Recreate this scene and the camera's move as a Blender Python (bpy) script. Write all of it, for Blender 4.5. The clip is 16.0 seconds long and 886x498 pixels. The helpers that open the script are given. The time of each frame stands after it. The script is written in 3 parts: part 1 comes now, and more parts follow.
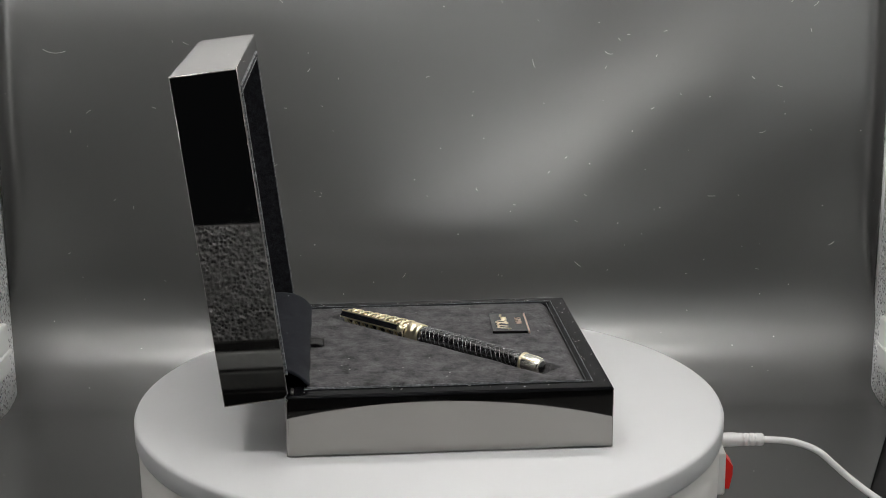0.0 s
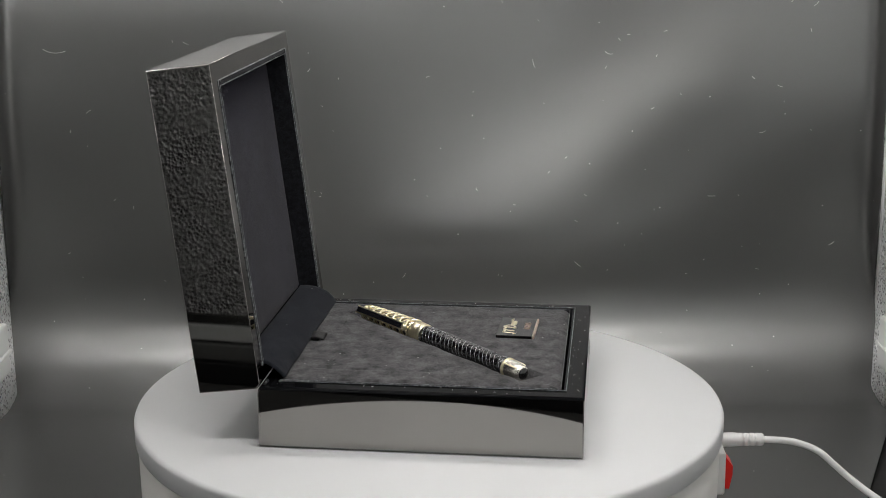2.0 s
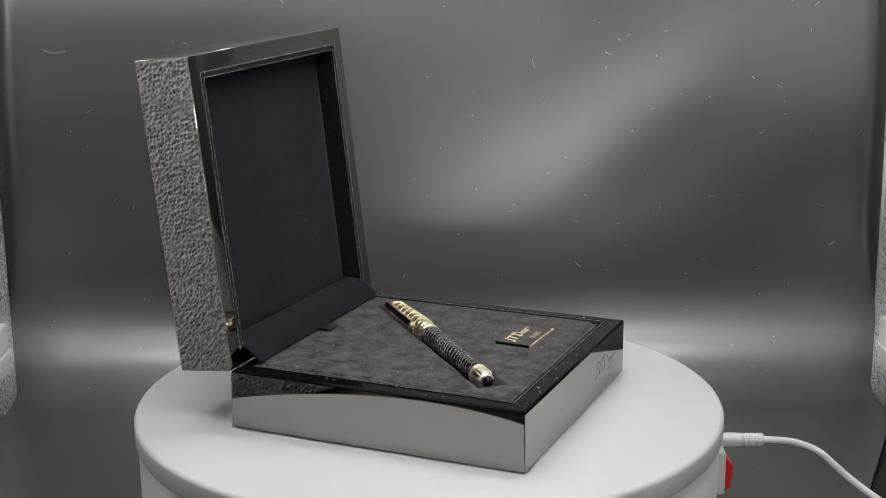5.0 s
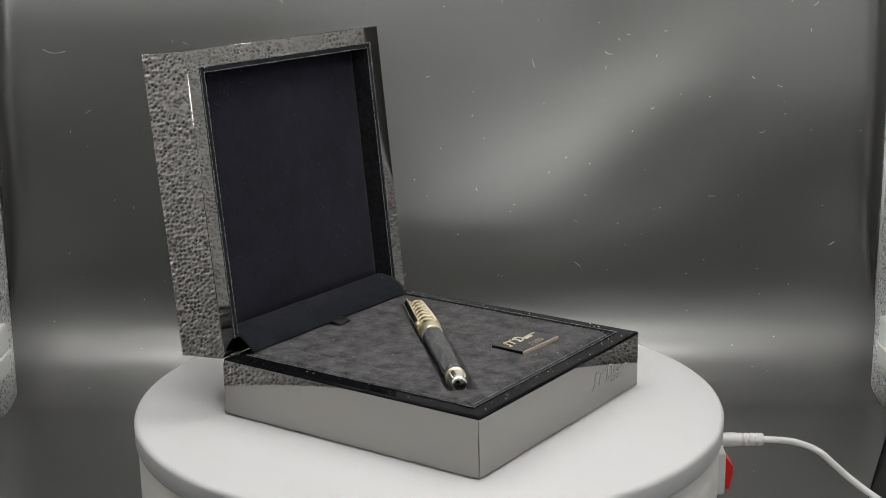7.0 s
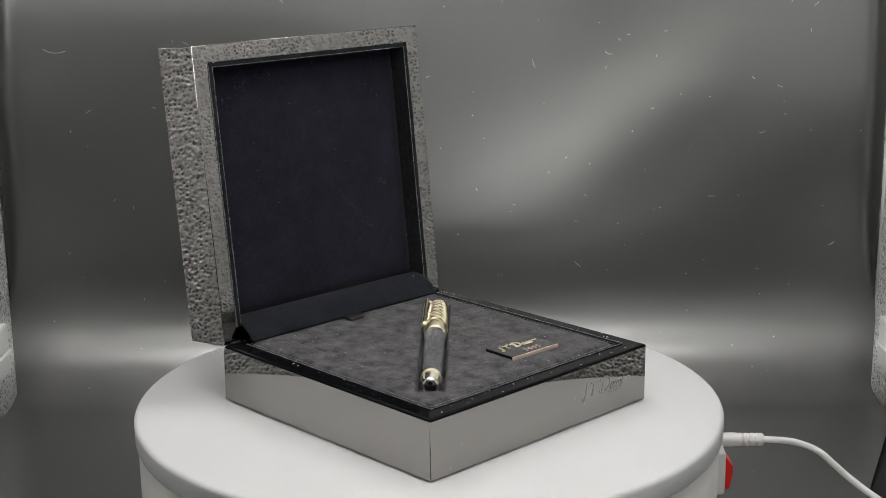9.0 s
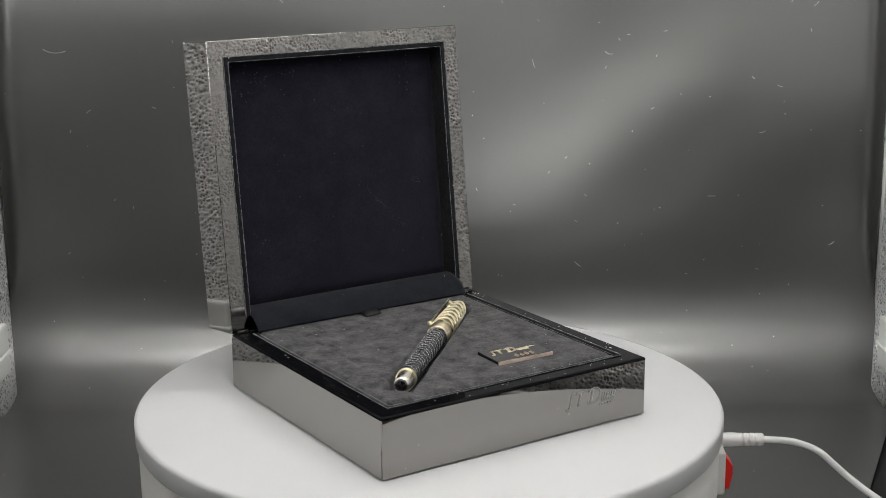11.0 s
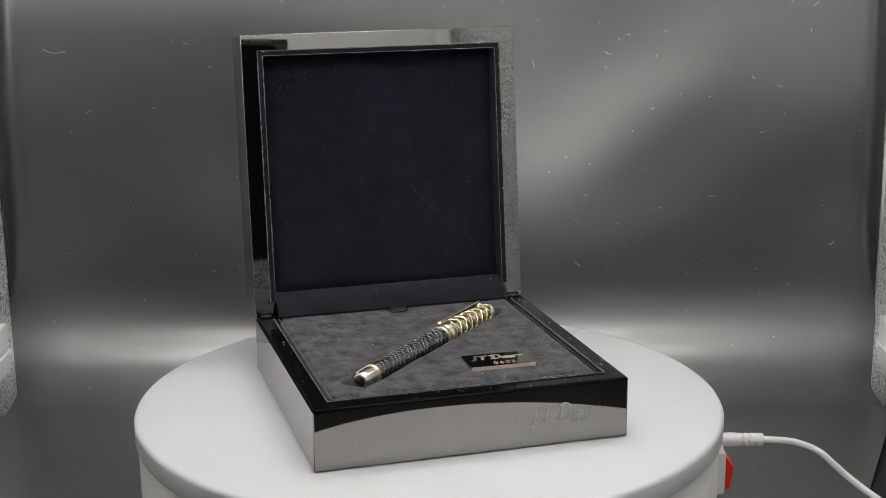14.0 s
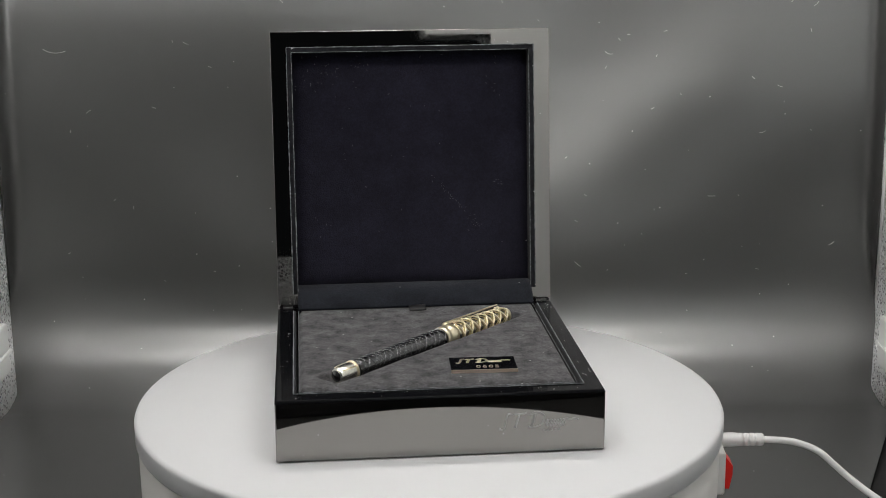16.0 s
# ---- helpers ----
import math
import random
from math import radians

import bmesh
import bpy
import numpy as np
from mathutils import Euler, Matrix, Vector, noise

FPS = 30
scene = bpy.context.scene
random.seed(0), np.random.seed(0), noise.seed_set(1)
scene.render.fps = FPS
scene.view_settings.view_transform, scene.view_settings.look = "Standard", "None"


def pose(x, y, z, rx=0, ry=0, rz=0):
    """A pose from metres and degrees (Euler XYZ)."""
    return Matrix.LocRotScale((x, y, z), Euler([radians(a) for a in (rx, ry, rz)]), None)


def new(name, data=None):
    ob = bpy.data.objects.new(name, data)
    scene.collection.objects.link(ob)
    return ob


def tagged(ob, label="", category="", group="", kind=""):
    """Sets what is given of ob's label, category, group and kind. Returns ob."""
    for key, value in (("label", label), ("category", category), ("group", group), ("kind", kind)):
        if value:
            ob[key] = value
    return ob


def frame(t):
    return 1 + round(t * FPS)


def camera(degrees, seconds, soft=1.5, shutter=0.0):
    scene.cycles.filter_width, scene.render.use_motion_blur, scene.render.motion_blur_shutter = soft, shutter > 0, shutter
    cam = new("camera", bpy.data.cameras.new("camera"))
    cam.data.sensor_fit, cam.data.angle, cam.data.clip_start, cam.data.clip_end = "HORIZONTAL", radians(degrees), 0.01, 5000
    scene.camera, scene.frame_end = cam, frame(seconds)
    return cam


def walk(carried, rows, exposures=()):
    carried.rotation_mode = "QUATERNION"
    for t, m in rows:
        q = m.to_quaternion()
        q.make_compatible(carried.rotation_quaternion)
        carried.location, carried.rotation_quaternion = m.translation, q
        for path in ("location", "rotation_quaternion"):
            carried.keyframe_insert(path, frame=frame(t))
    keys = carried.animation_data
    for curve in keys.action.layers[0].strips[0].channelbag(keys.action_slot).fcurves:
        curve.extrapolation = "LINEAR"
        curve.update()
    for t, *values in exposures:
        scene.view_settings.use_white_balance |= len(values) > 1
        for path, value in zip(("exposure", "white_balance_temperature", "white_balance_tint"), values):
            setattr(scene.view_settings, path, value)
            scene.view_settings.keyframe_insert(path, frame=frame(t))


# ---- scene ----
cam = camera(34.04, 16.0, soft=0.95)
EYE = Vector((0.0, -0.7655, 0.2770))
CAM_POSE = Matrix.Translation(EYE) @ pose(0, 0, 0, 0, 0, -0.6465) @ pose(0, 0, 0, 90 - 14.053) @ pose(0, 0, 0, 0, 0, -0.315)
walk(cam, [(0, CAM_POSE), (16, CAM_POSE)])

# ---- plan, in metres: the turntable's top centre is the origin ----
TABLE_R, TABLE_X = 0.1621, 0.0006
BOX_W, BOX_D, BOX_H = 0.165, 0.1648, 0.0324
BOX_X, BOX_Y = -0.0009, -0.0060
PEN_SIZE = 0.957
LID_T, LID_LEAN = 0.0320, 6.65
TURN_0, TURN_RATE = 93.62, -5.545      # degrees, degrees a second
FLOOR_Z = -0.078
TENT_MID, TENT_X, TENT_BACK, TENT_FRONT, TENT_TOP = 0.0118, 0.306, 0.367, -0.37, 0.562
# the backdrop is drawn at DRAWN times its size about the eye and brought to size by sized()
DRAWN = 1 / 0.94
DRAWN_FLOOR, DRAWN_MID, DRAWN_TOP = -0.1007, 0.0125, 0.58
SHEET_Y, SHEET_HALF, SHEET_FRONT = 0.326, 0.3385, -0.175

# ---- light ----
world = bpy.data.worlds.new("dim_room")
scene.world = world
world.use_nodes = True
world.node_tree.nodes["Background"].inputs[0].default_value = (0.5, 0.55, 0.6, 1)
world.node_tree.nodes["Background"].inputs[1].default_value = 0.012
LED_STRENGTH = 17.8
scene.view_settings.exposure = 0.0


# ---- materials ----
def material(name, color=(0.5, 0.5, 0.5), rough=0.5, metal=0.0, ior=1.45, **more):
    m = bpy.data.materials.new(name)
    m.use_nodes = True
    b = m.node_tree.nodes["Principled BSDF"]
    b.inputs["Base Color"].default_value = (*color, 1)
    b.inputs["Roughness"].default_value = rough
    b.inputs["Metallic"].default_value = metal
    b.inputs["IOR"].default_value = ior
    for k, v in more.items():
        b.inputs[k.replace("_", " ")].default_value = v
    return m


def node(m, kind, **sets):
    n = m.node_tree.nodes.new(kind)
    for k, v in sets.items():
        if k in n.inputs:
            n.inputs[k].default_value = v
    return n


def link(m, a, b):
    m.node_tree.links.new(a, b)


def bsdf(m):
    return m.node_tree.nodes["Principled BSDF"]


def coords(m):
    return node(m, "ShaderNodeTexCoord").outputs["Object"]


def noise_out(m, scale, detail=3.0, rough=0.55, stretch=None):
    n = node(m, "ShaderNodeTexNoise", Scale=scale, Detail=detail, Roughness=rough)
    if stretch:
        mp = node(m, "ShaderNodeMapping", Scale=stretch)
        link(m, coords(m), mp.inputs["Vector"])
        link(m, mp.outputs["Vector"], n.inputs["Vector"])
    else:
        link(m, coords(m), n.inputs["Vector"])
    return n.outputs["Fac"]


def ramp(m, fac, stops):
    r = node(m, "ShaderNodeValToRGB")
    e = r.color_ramp.elements
    while len(e) < len(stops):
        e.new(0.5)
    for el, (p, c) in zip(e, stops):
        el.position = p
        el.color = (*c, 1) if len(c) == 3 else c
    link(m, fac, r.inputs["Fac"])
    return r.outputs["Color"]


def bump(m, height, strength, distance):
    b = node(m, "ShaderNodeBump", Strength=strength, Distance=distance)
    link(m, height, b.inputs["Height"])
    old = bsdf(m).inputs["Normal"]
    if old.is_linked:
        link(m, old.links[0].from_socket, b.inputs["Normal"])
    link(m, b.outputs["Normal"], old)


def specks(m, scale, size, share):
    """1 on sparse small dots, 0 elsewhere."""
    v = node(m, "ShaderNodeTexVoronoi", Scale=scale)
    link(m, coords(m), v.inputs["Vector"])
    near = node(m, "ShaderNodeMath")
    near.operation = "LESS_THAN"
    link(m, v.outputs["Distance"], near.inputs[0])
    near.inputs[1].default_value = size
    sep = node(m, "ShaderNodeSeparateColor")
    link(m, v.outputs["Color"], sep.inputs[0])
    few = node(m, "ShaderNodeMath")
    few.operation = "LESS_THAN"
    link(m, sep.outputs[0], few.inputs[0])
    few.inputs[1].default_value = share
    both = node(m, "ShaderNodeMath")
    both.operation = "MULTIPLY"
    link(m, near.outputs[0], both.inputs[0])
    link(m, few.outputs[0], both.inputs[1])
    return both.outputs[0]


def mix_color(m, fac, a, b):
    x = node(m, "ShaderNodeMix")
    x.data_type = "RGBA"
    if isinstance(fac, float):
        x.inputs[0].default_value = fac
    else:
        link(m, fac, x.inputs[0])
    for v, s in ((a, x.inputs[6]), (b, x.inputs[7])):
        if isinstance(v, tuple):
            s.default_value = (*v, 1)
        else:
            link(m, v, s)
    return x.outputs[2]


# piano lacquer: near black, mirror-like, with faint dust
LACQUER = material("black_lacquer", (0.33, 0.318, 0.306), 0.02, 1.0, 1.5, Specular_Tint=(1.0, 1.0, 1.0, 1))
link(LACQUER, mix_color(LACQUER, specks(LACQUER, 260, 0.09, 0.05), (0.33, 0.318, 0.306), (0.6, 0.6, 0.6)), bsdf(LACQUER).inputs["Base Color"])
link(LACQUER, ramp(LACQUER, noise_out(LACQUER, 60, 4), [(0.3, (0.012,) * 3), (0.75, (0.05,) * 3)]), bsdf(LACQUER).inputs["Roughness"])


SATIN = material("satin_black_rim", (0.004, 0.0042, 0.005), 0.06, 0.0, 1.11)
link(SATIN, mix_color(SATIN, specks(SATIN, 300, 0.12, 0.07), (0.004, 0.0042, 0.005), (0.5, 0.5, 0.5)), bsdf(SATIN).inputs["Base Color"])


def velvet(name, dark, light, sheen, speck, scale=70):
    m = material(name, dark, 0.95, 0.0, 1.3, Sheen_Weight=sheen, Sheen_Roughness=0.45)
    base = ramp(m, noise_out(m, scale, 9, 0.78), [(0.38, dark), (0.64, light)])
    fine = ramp(m, noise_out(m, 900, 2), [(0.3, (0.75,) * 3), (0.75, (1.3,) * 3)])
    x = node(m, "ShaderNodeMix")
    x.data_type, x.blend_type = "RGBA", "MULTIPLY"
    x.inputs[0].default_value = 1.0
    link(m, base, x.inputs[6])
    link(m, fine, x.inputs[7])
    link(m, mix_color(m, specks(m, 330, 0.15, speck), x.outputs[2], (0.42, 0.42, 0.41)), bsdf(m).inputs["Base Color"])
    bump(m, noise_out(m, 1400, 3), 0.5, 0.0006)
    bump(m, noise_out(m, scale * 1.5, 3), 0.25, 0.002)
    return m


PAD_VELVET = velvet("charcoal_velvet", (0.024, 0.0235, 0.0248), (0.130, 0.127, 0.133), 0.10, 0.06, 90)
LID_VELVET = velvet("midnight_velvet", (0.0080, 0.0076, 0.0145), (0.0160, 0.0152, 0.0270), 0.10, 0.004, 30)
FLAP_VELVET = velvet("black_blue_velvet", (0.007, 0.008, 0.012), (0.016, 0.018, 0.024), 0.05, 0.02, 50)
EDGE_VELVET = velvet("worn_velvet_edge", (0.006, 0.006, 0.008), (0.020, 0.021, 0.025), 0.06, 0.06, 300)
PIPING = velvet("frayed_piping", (0.05, 0.055, 0.06), (0.30, 0.32, 0.33), 0.3, 0.30, 450)
RIBBON = material("black_ribbon", (0.006, 0.006, 0.0065), 0.5)
bump(RIBBON, noise_out(RIBBON, 2500, 2), 0.4, 0.0003)

WHITE_TOP = material("white_table_top", (0.67, 0.674, 0.682), 0.42)
bump(WHITE_TOP, noise_out(WHITE_TOP, 1500, 2), 0.06, 0.0003)
link(WHITE_TOP, ramp(WHITE_TOP, noise_out(WHITE_TOP, 14, 4), [(0.3, (0.66, 0.664, 0.672)), (0.7, (0.68, 0.684, 0.692))]), bsdf(WHITE_TOP).inputs["Base Color"])
WHITE_SIDE = material("cream_white_plastic", (0.78, 0.77, 0.74), 0.35)
link(WHITE_SIDE, ramp(WHITE_SIDE, noise_out(WHITE_SIDE, 25, 4), [(0.3, (0.76, 0.75, 0.72)), (0.7, (0.80, 0.79, 0.76))]), bsdf(WHITE_SIDE).inputs["Base Color"])
DARK_GAP = material("dark_gap", (0.03, 0.03, 0.03), 0.7)
CABLE_WHITE = material("white_cable_rubber", (0.80, 0.80, 0.79), 0.4)
bump(CABLE_WHITE, noise_out(CABLE_WHITE, 600, 2), 0.1, 0.0003)
RED = material("red_switch_plastic", (0.90, 0.025, 0.018), 0.3)

# glossy black PVC sheet with dust and scuffs
SHEET = material("black_pvc", (0.012, 0.012, 0.012), 0.33, 0.0, 2.95)
dust = specks(SHEET, 95, 0.045, 0.30)
scuff = ramp(SHEET, noise_out(SHEET, 1500, 2), [(0.3, (0.026, 0.026, 0.0256)), (0.7, (0.044, 0.044, 0.043))])
link(SHEET, mix_color(SHEET, dust, scuff, (0.85, 0.85, 0.82)), bsdf(SHEET).inputs["Base Color"])
bump(SHEET, noise_out(SHEET, 1600, 2), 0.03, 0.0002)
DUST = material("grey_dust", (0.13, 0.13, 0.14), 0.9)
LINT = material("pale_lint", (0.85, 0.85, 0.82), 0.9)

# pitted silver foil of the tent's lining
def pitted_foil(name, pit_shade, face):
    m = material(name, face, 0.28, 0.3)
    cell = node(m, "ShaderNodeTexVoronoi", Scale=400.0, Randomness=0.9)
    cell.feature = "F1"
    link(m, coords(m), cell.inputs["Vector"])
    # the shade inside the pits is painted as a darker base colour
    link(m, ramp(m, cell.outputs["Distance"], [(0.20, pit_shade), (0.42, face)]), bsdf(m).inputs["Base Color"])
    bump(m, cell.outputs["Distance"], 1.0, 0.0026)
    bump(m, noise_out(m, 9, 2), 0.15, 0.02)
    return m


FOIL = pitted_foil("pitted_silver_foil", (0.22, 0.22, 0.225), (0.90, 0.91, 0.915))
# darker foil copy: the weak light near the front put into its colour
DIM_FOIL = pitted_foil("pitted_dim_foil", (0.02, 0.02, 0.022), (0.27, 0.28, 0.285))
BINDING = material("white_vinyl_binding", (0.84, 0.85, 0.84), 0.4)
bump(BINDING, noise_out(BINDING, 300, 3), 0.15, 0.001)
BLACK_VINYL = material("black_vinyl", (0.012, 0.012, 0.013), 0.35)
bump(BLACK_VINYL, noise_out(BLACK_VINYL, 40, 3), 0.3, 0.004)
DARK_VINYL = material("dark_grey_vinyl", (0.10, 0.105, 0.105), 0.35)
bump(DARK_VINYL, noise_out(DARK_VINYL, 40, 3), 0.3, 0.004)
FLAP_VINYL = material("white_flap_vinyl", (0.87, 0.90, 0.91), 0.35)
bump(FLAP_VINYL, noise_out(FLAP_VINYL, 6, 3, 0.5, (1, 1, 0.2)), 0.5, 0.02)
GREY_VINYL = material("grey_vinyl", (0.42, 0.44, 0.44), 0.35)
bump(GREY_VINYL, noise_out(GREY_VINYL, 40, 3), 0.3, 0.004)
BLACK_CLOTH = material("black_tent_cloth", (0.015, 0.015, 0.015), 0.85)
bump(BLACK_CLOTH, noise_out(BLACK_CLOTH, 900, 2), 0.3, 0.0006)
ROOM = material("dark_room_paint", (0.05, 0.05, 0.05), 0.8)
link(ROOM, ramp(ROOM, noise_out(ROOM, 2, 3), [(0.3, (0.04,) * 3), (0.7, (0.06,) * 3)]), bsdf(ROOM).inputs["Base Color"])
DESK = material("dark_desk", (0.03, 0.027, 0.025), 0.5)
link(DESK, ramp(DESK, noise_out(DESK, 8, 5, 0.6, (1, 12, 1)), [(0.3, (0.022, 0.02, 0.018)), (0.7, (0.04, 0.035, 0.03))]), bsdf(DESK).inputs["Base Color"])
LED = material("led_diffuser", (0.9, 0.9, 0.9), 0.5)
bsdf(LED).inputs["Emission Color"].default_value = (1.0, 0.975, 0.942, 1)
bsdf(LED).inputs["Emission Strength"].default_value = LED_STRENGTH
ALU = material("brushed_aluminium", (0.7, 0.7, 0.71), 0.35, 1.0)
bump(ALU, noise_out(ALU, 200, 2, 0.5, (1, 30, 30)), 0.1, 0.0005)

GOLD = material("pale_gold", (0.92, 0.83, 0.60), 0.28, 1.0)
bump(GOLD, noise_out(GOLD, 900, 2), 0.12, 0.0003)
# the pale gold again, shade between the lattice wires mixed into its colour
GOLD_SHADED = material("shaded_gold", (0.62, 0.56, 0.41), 0.14, 1.0)
bump(GOLD_SHADED, noise_out(GOLD_SHADED, 700, 2), 0.25, 0.0004)
PALLADIUM = material("polished_palladium", (0.90, 0.87, 0.78), 0.26, 1.0)
bump(PALLADIUM, noise_out(PALLADIUM, 500, 2), 0.08, 0.0003)
HINGE = material("dark_hinge_steel", (0.10, 0.10, 0.10), 0.4, 1.0)
bump(HINGE, noise_out(HINGE, 900, 2), 0.1, 0.0003)
COPPER = material("rose_gold_edge", (0.93, 0.75, 0.64), 0.36, 1.0)
bump(COPPER, noise_out(COPPER, 500, 2), 0.05, 0.0003)
PEN_BLACK = material("pen_black_lacquer", (0.008, 0.008, 0.009), 0.12, 0.0, 1.9)
bump(PEN_BLACK, noise_out(PEN_BLACK, 1200, 2), 0.1, 0.0003)
PEN_NET = material("gunmetal_net", (0.24, 0.24, 0.245), 0.24, 1.0)
bump(PEN_NET, noise_out(PEN_NET, 1500, 2), 0.15, 0.0003)
PLAQUE_BLACK = material("plaque_black", (0.004, 0.004, 0.0045), 0.05, 0.0, 1.4)
bump(PLAQUE_BLACK, noise_out(PLAQUE_BLACK, 400, 2), 0.02, 0.0003)
ENGRAVED = material("engraved_grey", (0.40, 0.40, 0.395), 0.35, 0.0, 1.5)
bump(ENGRAVED, noise_out(ENGRAVED, 900, 2), 0.05, 0.0003)


# ---- mesh helpers ----
def part(name, bm, mat, parent=None, label="", smooth=False, m=None):
    me = bpy.data.meshes.new(name)
    bmesh.ops.recalc_face_normals(bm, faces=bm.faces)
    bm.to_mesh(me)
    bm.free()
    me.materials.append(mat)
    if smooth:
        for p in me.polygons:
            p.use_smooth = True
    ob = new(name, me)
    if parent is not None:
        ob.parent = parent
    if m is not None:
        ob.matrix_local = m
    if label:
        tagged(ob, label)
    return ob


def box_bm(x0, x1, y0, y1, z0, z1, bevel=0.0, seg=2, bm=None):
    bm = bm or bmesh.new()
    r = bmesh.ops.create_cube(bm, size=1)
    for v in r["verts"]:
        v.co = Vector(((x0 + x1) / 2 + v.co.x * (x1 - x0), (y0 + y1) / 2 + v.co.y * (y1 - y0), (z0 + z1) / 2 + v.co.z * (z1 - z0)))
    if bevel:
        es = list({e for v in r["verts"] for e in v.link_edges})
        bmesh.ops.bevel(bm, geom=es, offset=bevel, segments=seg, affect="EDGES", profile=0.5)
    return bm


def lathe_bm(profile, n=48, axis="Z", caps=True, bm=None):
    """Turned shape: profile of (along, radius)."""
    bm = bm or bmesh.new()
    rings = []
    for a, r in profile:
        ring = []
        for i in range(n):
            p = 2 * math.pi * i / n
            c, s = r * math.cos(p), r * math.sin(p)
            ring.append(bm.verts.new((a, c, s) if axis == "X" else (c, s, a)))
        rings.append(ring)
    for r0, r1 in zip(rings, rings[1:]):
        for i in range(n):
            bm.faces.new((r0[i], r0[(i + 1) % n], r1[(i + 1) % n], r1[i]))
    if caps:
        bm.faces.new(rings[0])
        bm.faces.new(rings[-1])
    return bm


def tube_bm(points, radius, n=8, bm=None, flat=1.0):
    """A round bar along a line of points."""
    bm = bm or bmesh.new()
    pts = [Vector(p) for p in points]
    rings, up = [], Vector((0, 0, 1))
    for i, p in enumerate(pts):
        d = (pts[min(i + 1, len(pts) - 1)] - pts[max(i - 1, 0)]).normalized()
        side = d.cross(up)
        if side.length < 1e-4:
            side = d.cross(Vector((0, 1, 0)))
        side.normalize()
        nrm = side.cross(d).normalized()
        rad = radius[i] if isinstance(radius, list) else radius
        rings.append([bm.verts.new(p + side * rad * math.cos(2 * math.pi * k / n) + nrm * rad * flat * math.sin(2 * math.pi * k / n)) for k in range(n)])
    for r0, r1 in zip(rings, rings[1:]):
        for i in range(n):
            bm.faces.new((r0[i], r0[(i + 1) % n], r1[(i + 1) % n], r1[i]))
    bm.faces.new(rings[0])
    bm.faces.new(rings[-1])
    return bm


def smooth_line(points, steps=8):
    """Catmull-Rom line through points."""
    p = [Vector(q) for q in points]
    p = [p[0] * 2 - p[1]] + p + [p[-1] * 2 - p[-2]]
    out = []
    for i in range(1, len(p) - 2):
        for k in range(steps):
            t = k / steps
            out.append(0.5 * (2 * p[i] + (p[i + 1] - p[i - 1]) * t + (2 * p[i - 1] - 5 * p[i] + 4 * p[i + 1] - p[i + 2]) * t * t
                              + (3 * p[i] - p[i - 1] - 3 * p[i + 1] + p[i + 2]) * t ** 3))
    out.append(p[-2])
    return out


def grid_bm(nx, ny, f):
    bm = bmesh.new()
    v = [[bm.verts.new(f(i / nx, j / ny)) for i in range(nx + 1)] for j in range(ny + 1)]
    for j in range(ny):
        for i in range(nx):
            bm.faces.new((v[j][i], v[j][i + 1], v[j + 1][i + 1], v[j + 1][i]))
    return bm


def empty(name, m=None):
    ob = new(name)
    ob.empty_display_size = 0.02
    if m is not None:
        ob.matrix_world = m
    return ob


def shell_bm(w, d, t, rim, depth, hinge, edge):
    """Open case: outer w x d x t, open at +z, walls rim wide, cavity depth deep; hinge: the side (+1, -1 in y) with the rounder edge."""
    bm = box_bm(-w / 2, w / 2, -d / 2, d / 2, 0, t)
    top = max(bm.faces, key=lambda f: f.calc_center_median().z)
    outer = list(bm.edges)
    r = bmesh.ops.inset_region(bm, faces=[top], thickness=rim, use_even_offset=True)
    inner_edges = list(top.edges)
    ex = bmesh.ops.extrude_face_region(bm, geom=[top])
    bmesh.ops.translate(bm, verts=[g for g in ex["geom"] if isinstance(g, bmesh.types.BMVert)], vec=(0, 0, -depth))
    bmesh.ops.delete(bm, geom=[top], context="FACES")
    hinge_edge = [e for e in outer if e.is_valid and all(abs(v.co.z - t) < 1e-6 and abs(v.co.y - hinge * d / 2) < 1e-6 for v in e.verts)]
    bmesh.ops.bevel(bm, geom=hinge_edge, offset=0.003, segments=5, affect="EDGES", profile=0.5)
    rest = [e for e in bm.edges if e.is_valid and len(e.link_faces) == 2 and e.calc_face_angle() > 1.2
            and all(abs(abs(v.co.x) - w / 2) < 0.0001 or abs(abs(v.co.y) - d / 2) < 0.004 for v in e.verts)]
    flat = [e for e in rest if abs(e.verts[0].co.z - e.verts[1].co.z) < 0.002]
    bmesh.ops.bevel(bm, geom=flat, offset=edge, segments=6, affect="EDGES", profile=0.5)
    upright = [e for e in bm.edges if len(e.link_faces) == 2 and abs(e.verts[0].co.z - e.verts[1].co.z) > 0.01 and e.calc_face_angle() > 1.2
               and all(abs(v.co.x) > w / 2 - 0.0001 for v in e.verts)]
    bmesh.ops.bevel(bm, geom=upright, offset=0.0007, segments=4, affect="EDGES", profile=0.5)
    return bm


def round_edges(ob):
    """Shade the bevels smooth and leave the large faces flat."""
    for f in ob.data.polygons:
        f.use_smooth = max(abs(c) for c in f.normal) < 0.999


def frayed_bm(corners, radius, seed, step=0.0026, bm=None):
    """A thin fuzzy line along corner points, of uneven thickness."""
    rng = random.Random(seed)
    bm = bm or bmesh.new()
    for a, b in zip(corners, corners[1:]):
        a, b = Vector(a), Vector(b)
        n = max(2, int((b - a).length / step))
        pts = [a.lerp(b, i / n) + Vector([rng.gauss(0, 0.00004) for _ in range(3)]) for i in range(n + 1)]
        tube_bm(pts, [radius * rng.choice((0.55, 0.7, 0.85, 1.0, 1.25)) for _ in pts], 5, bm)
    return bm


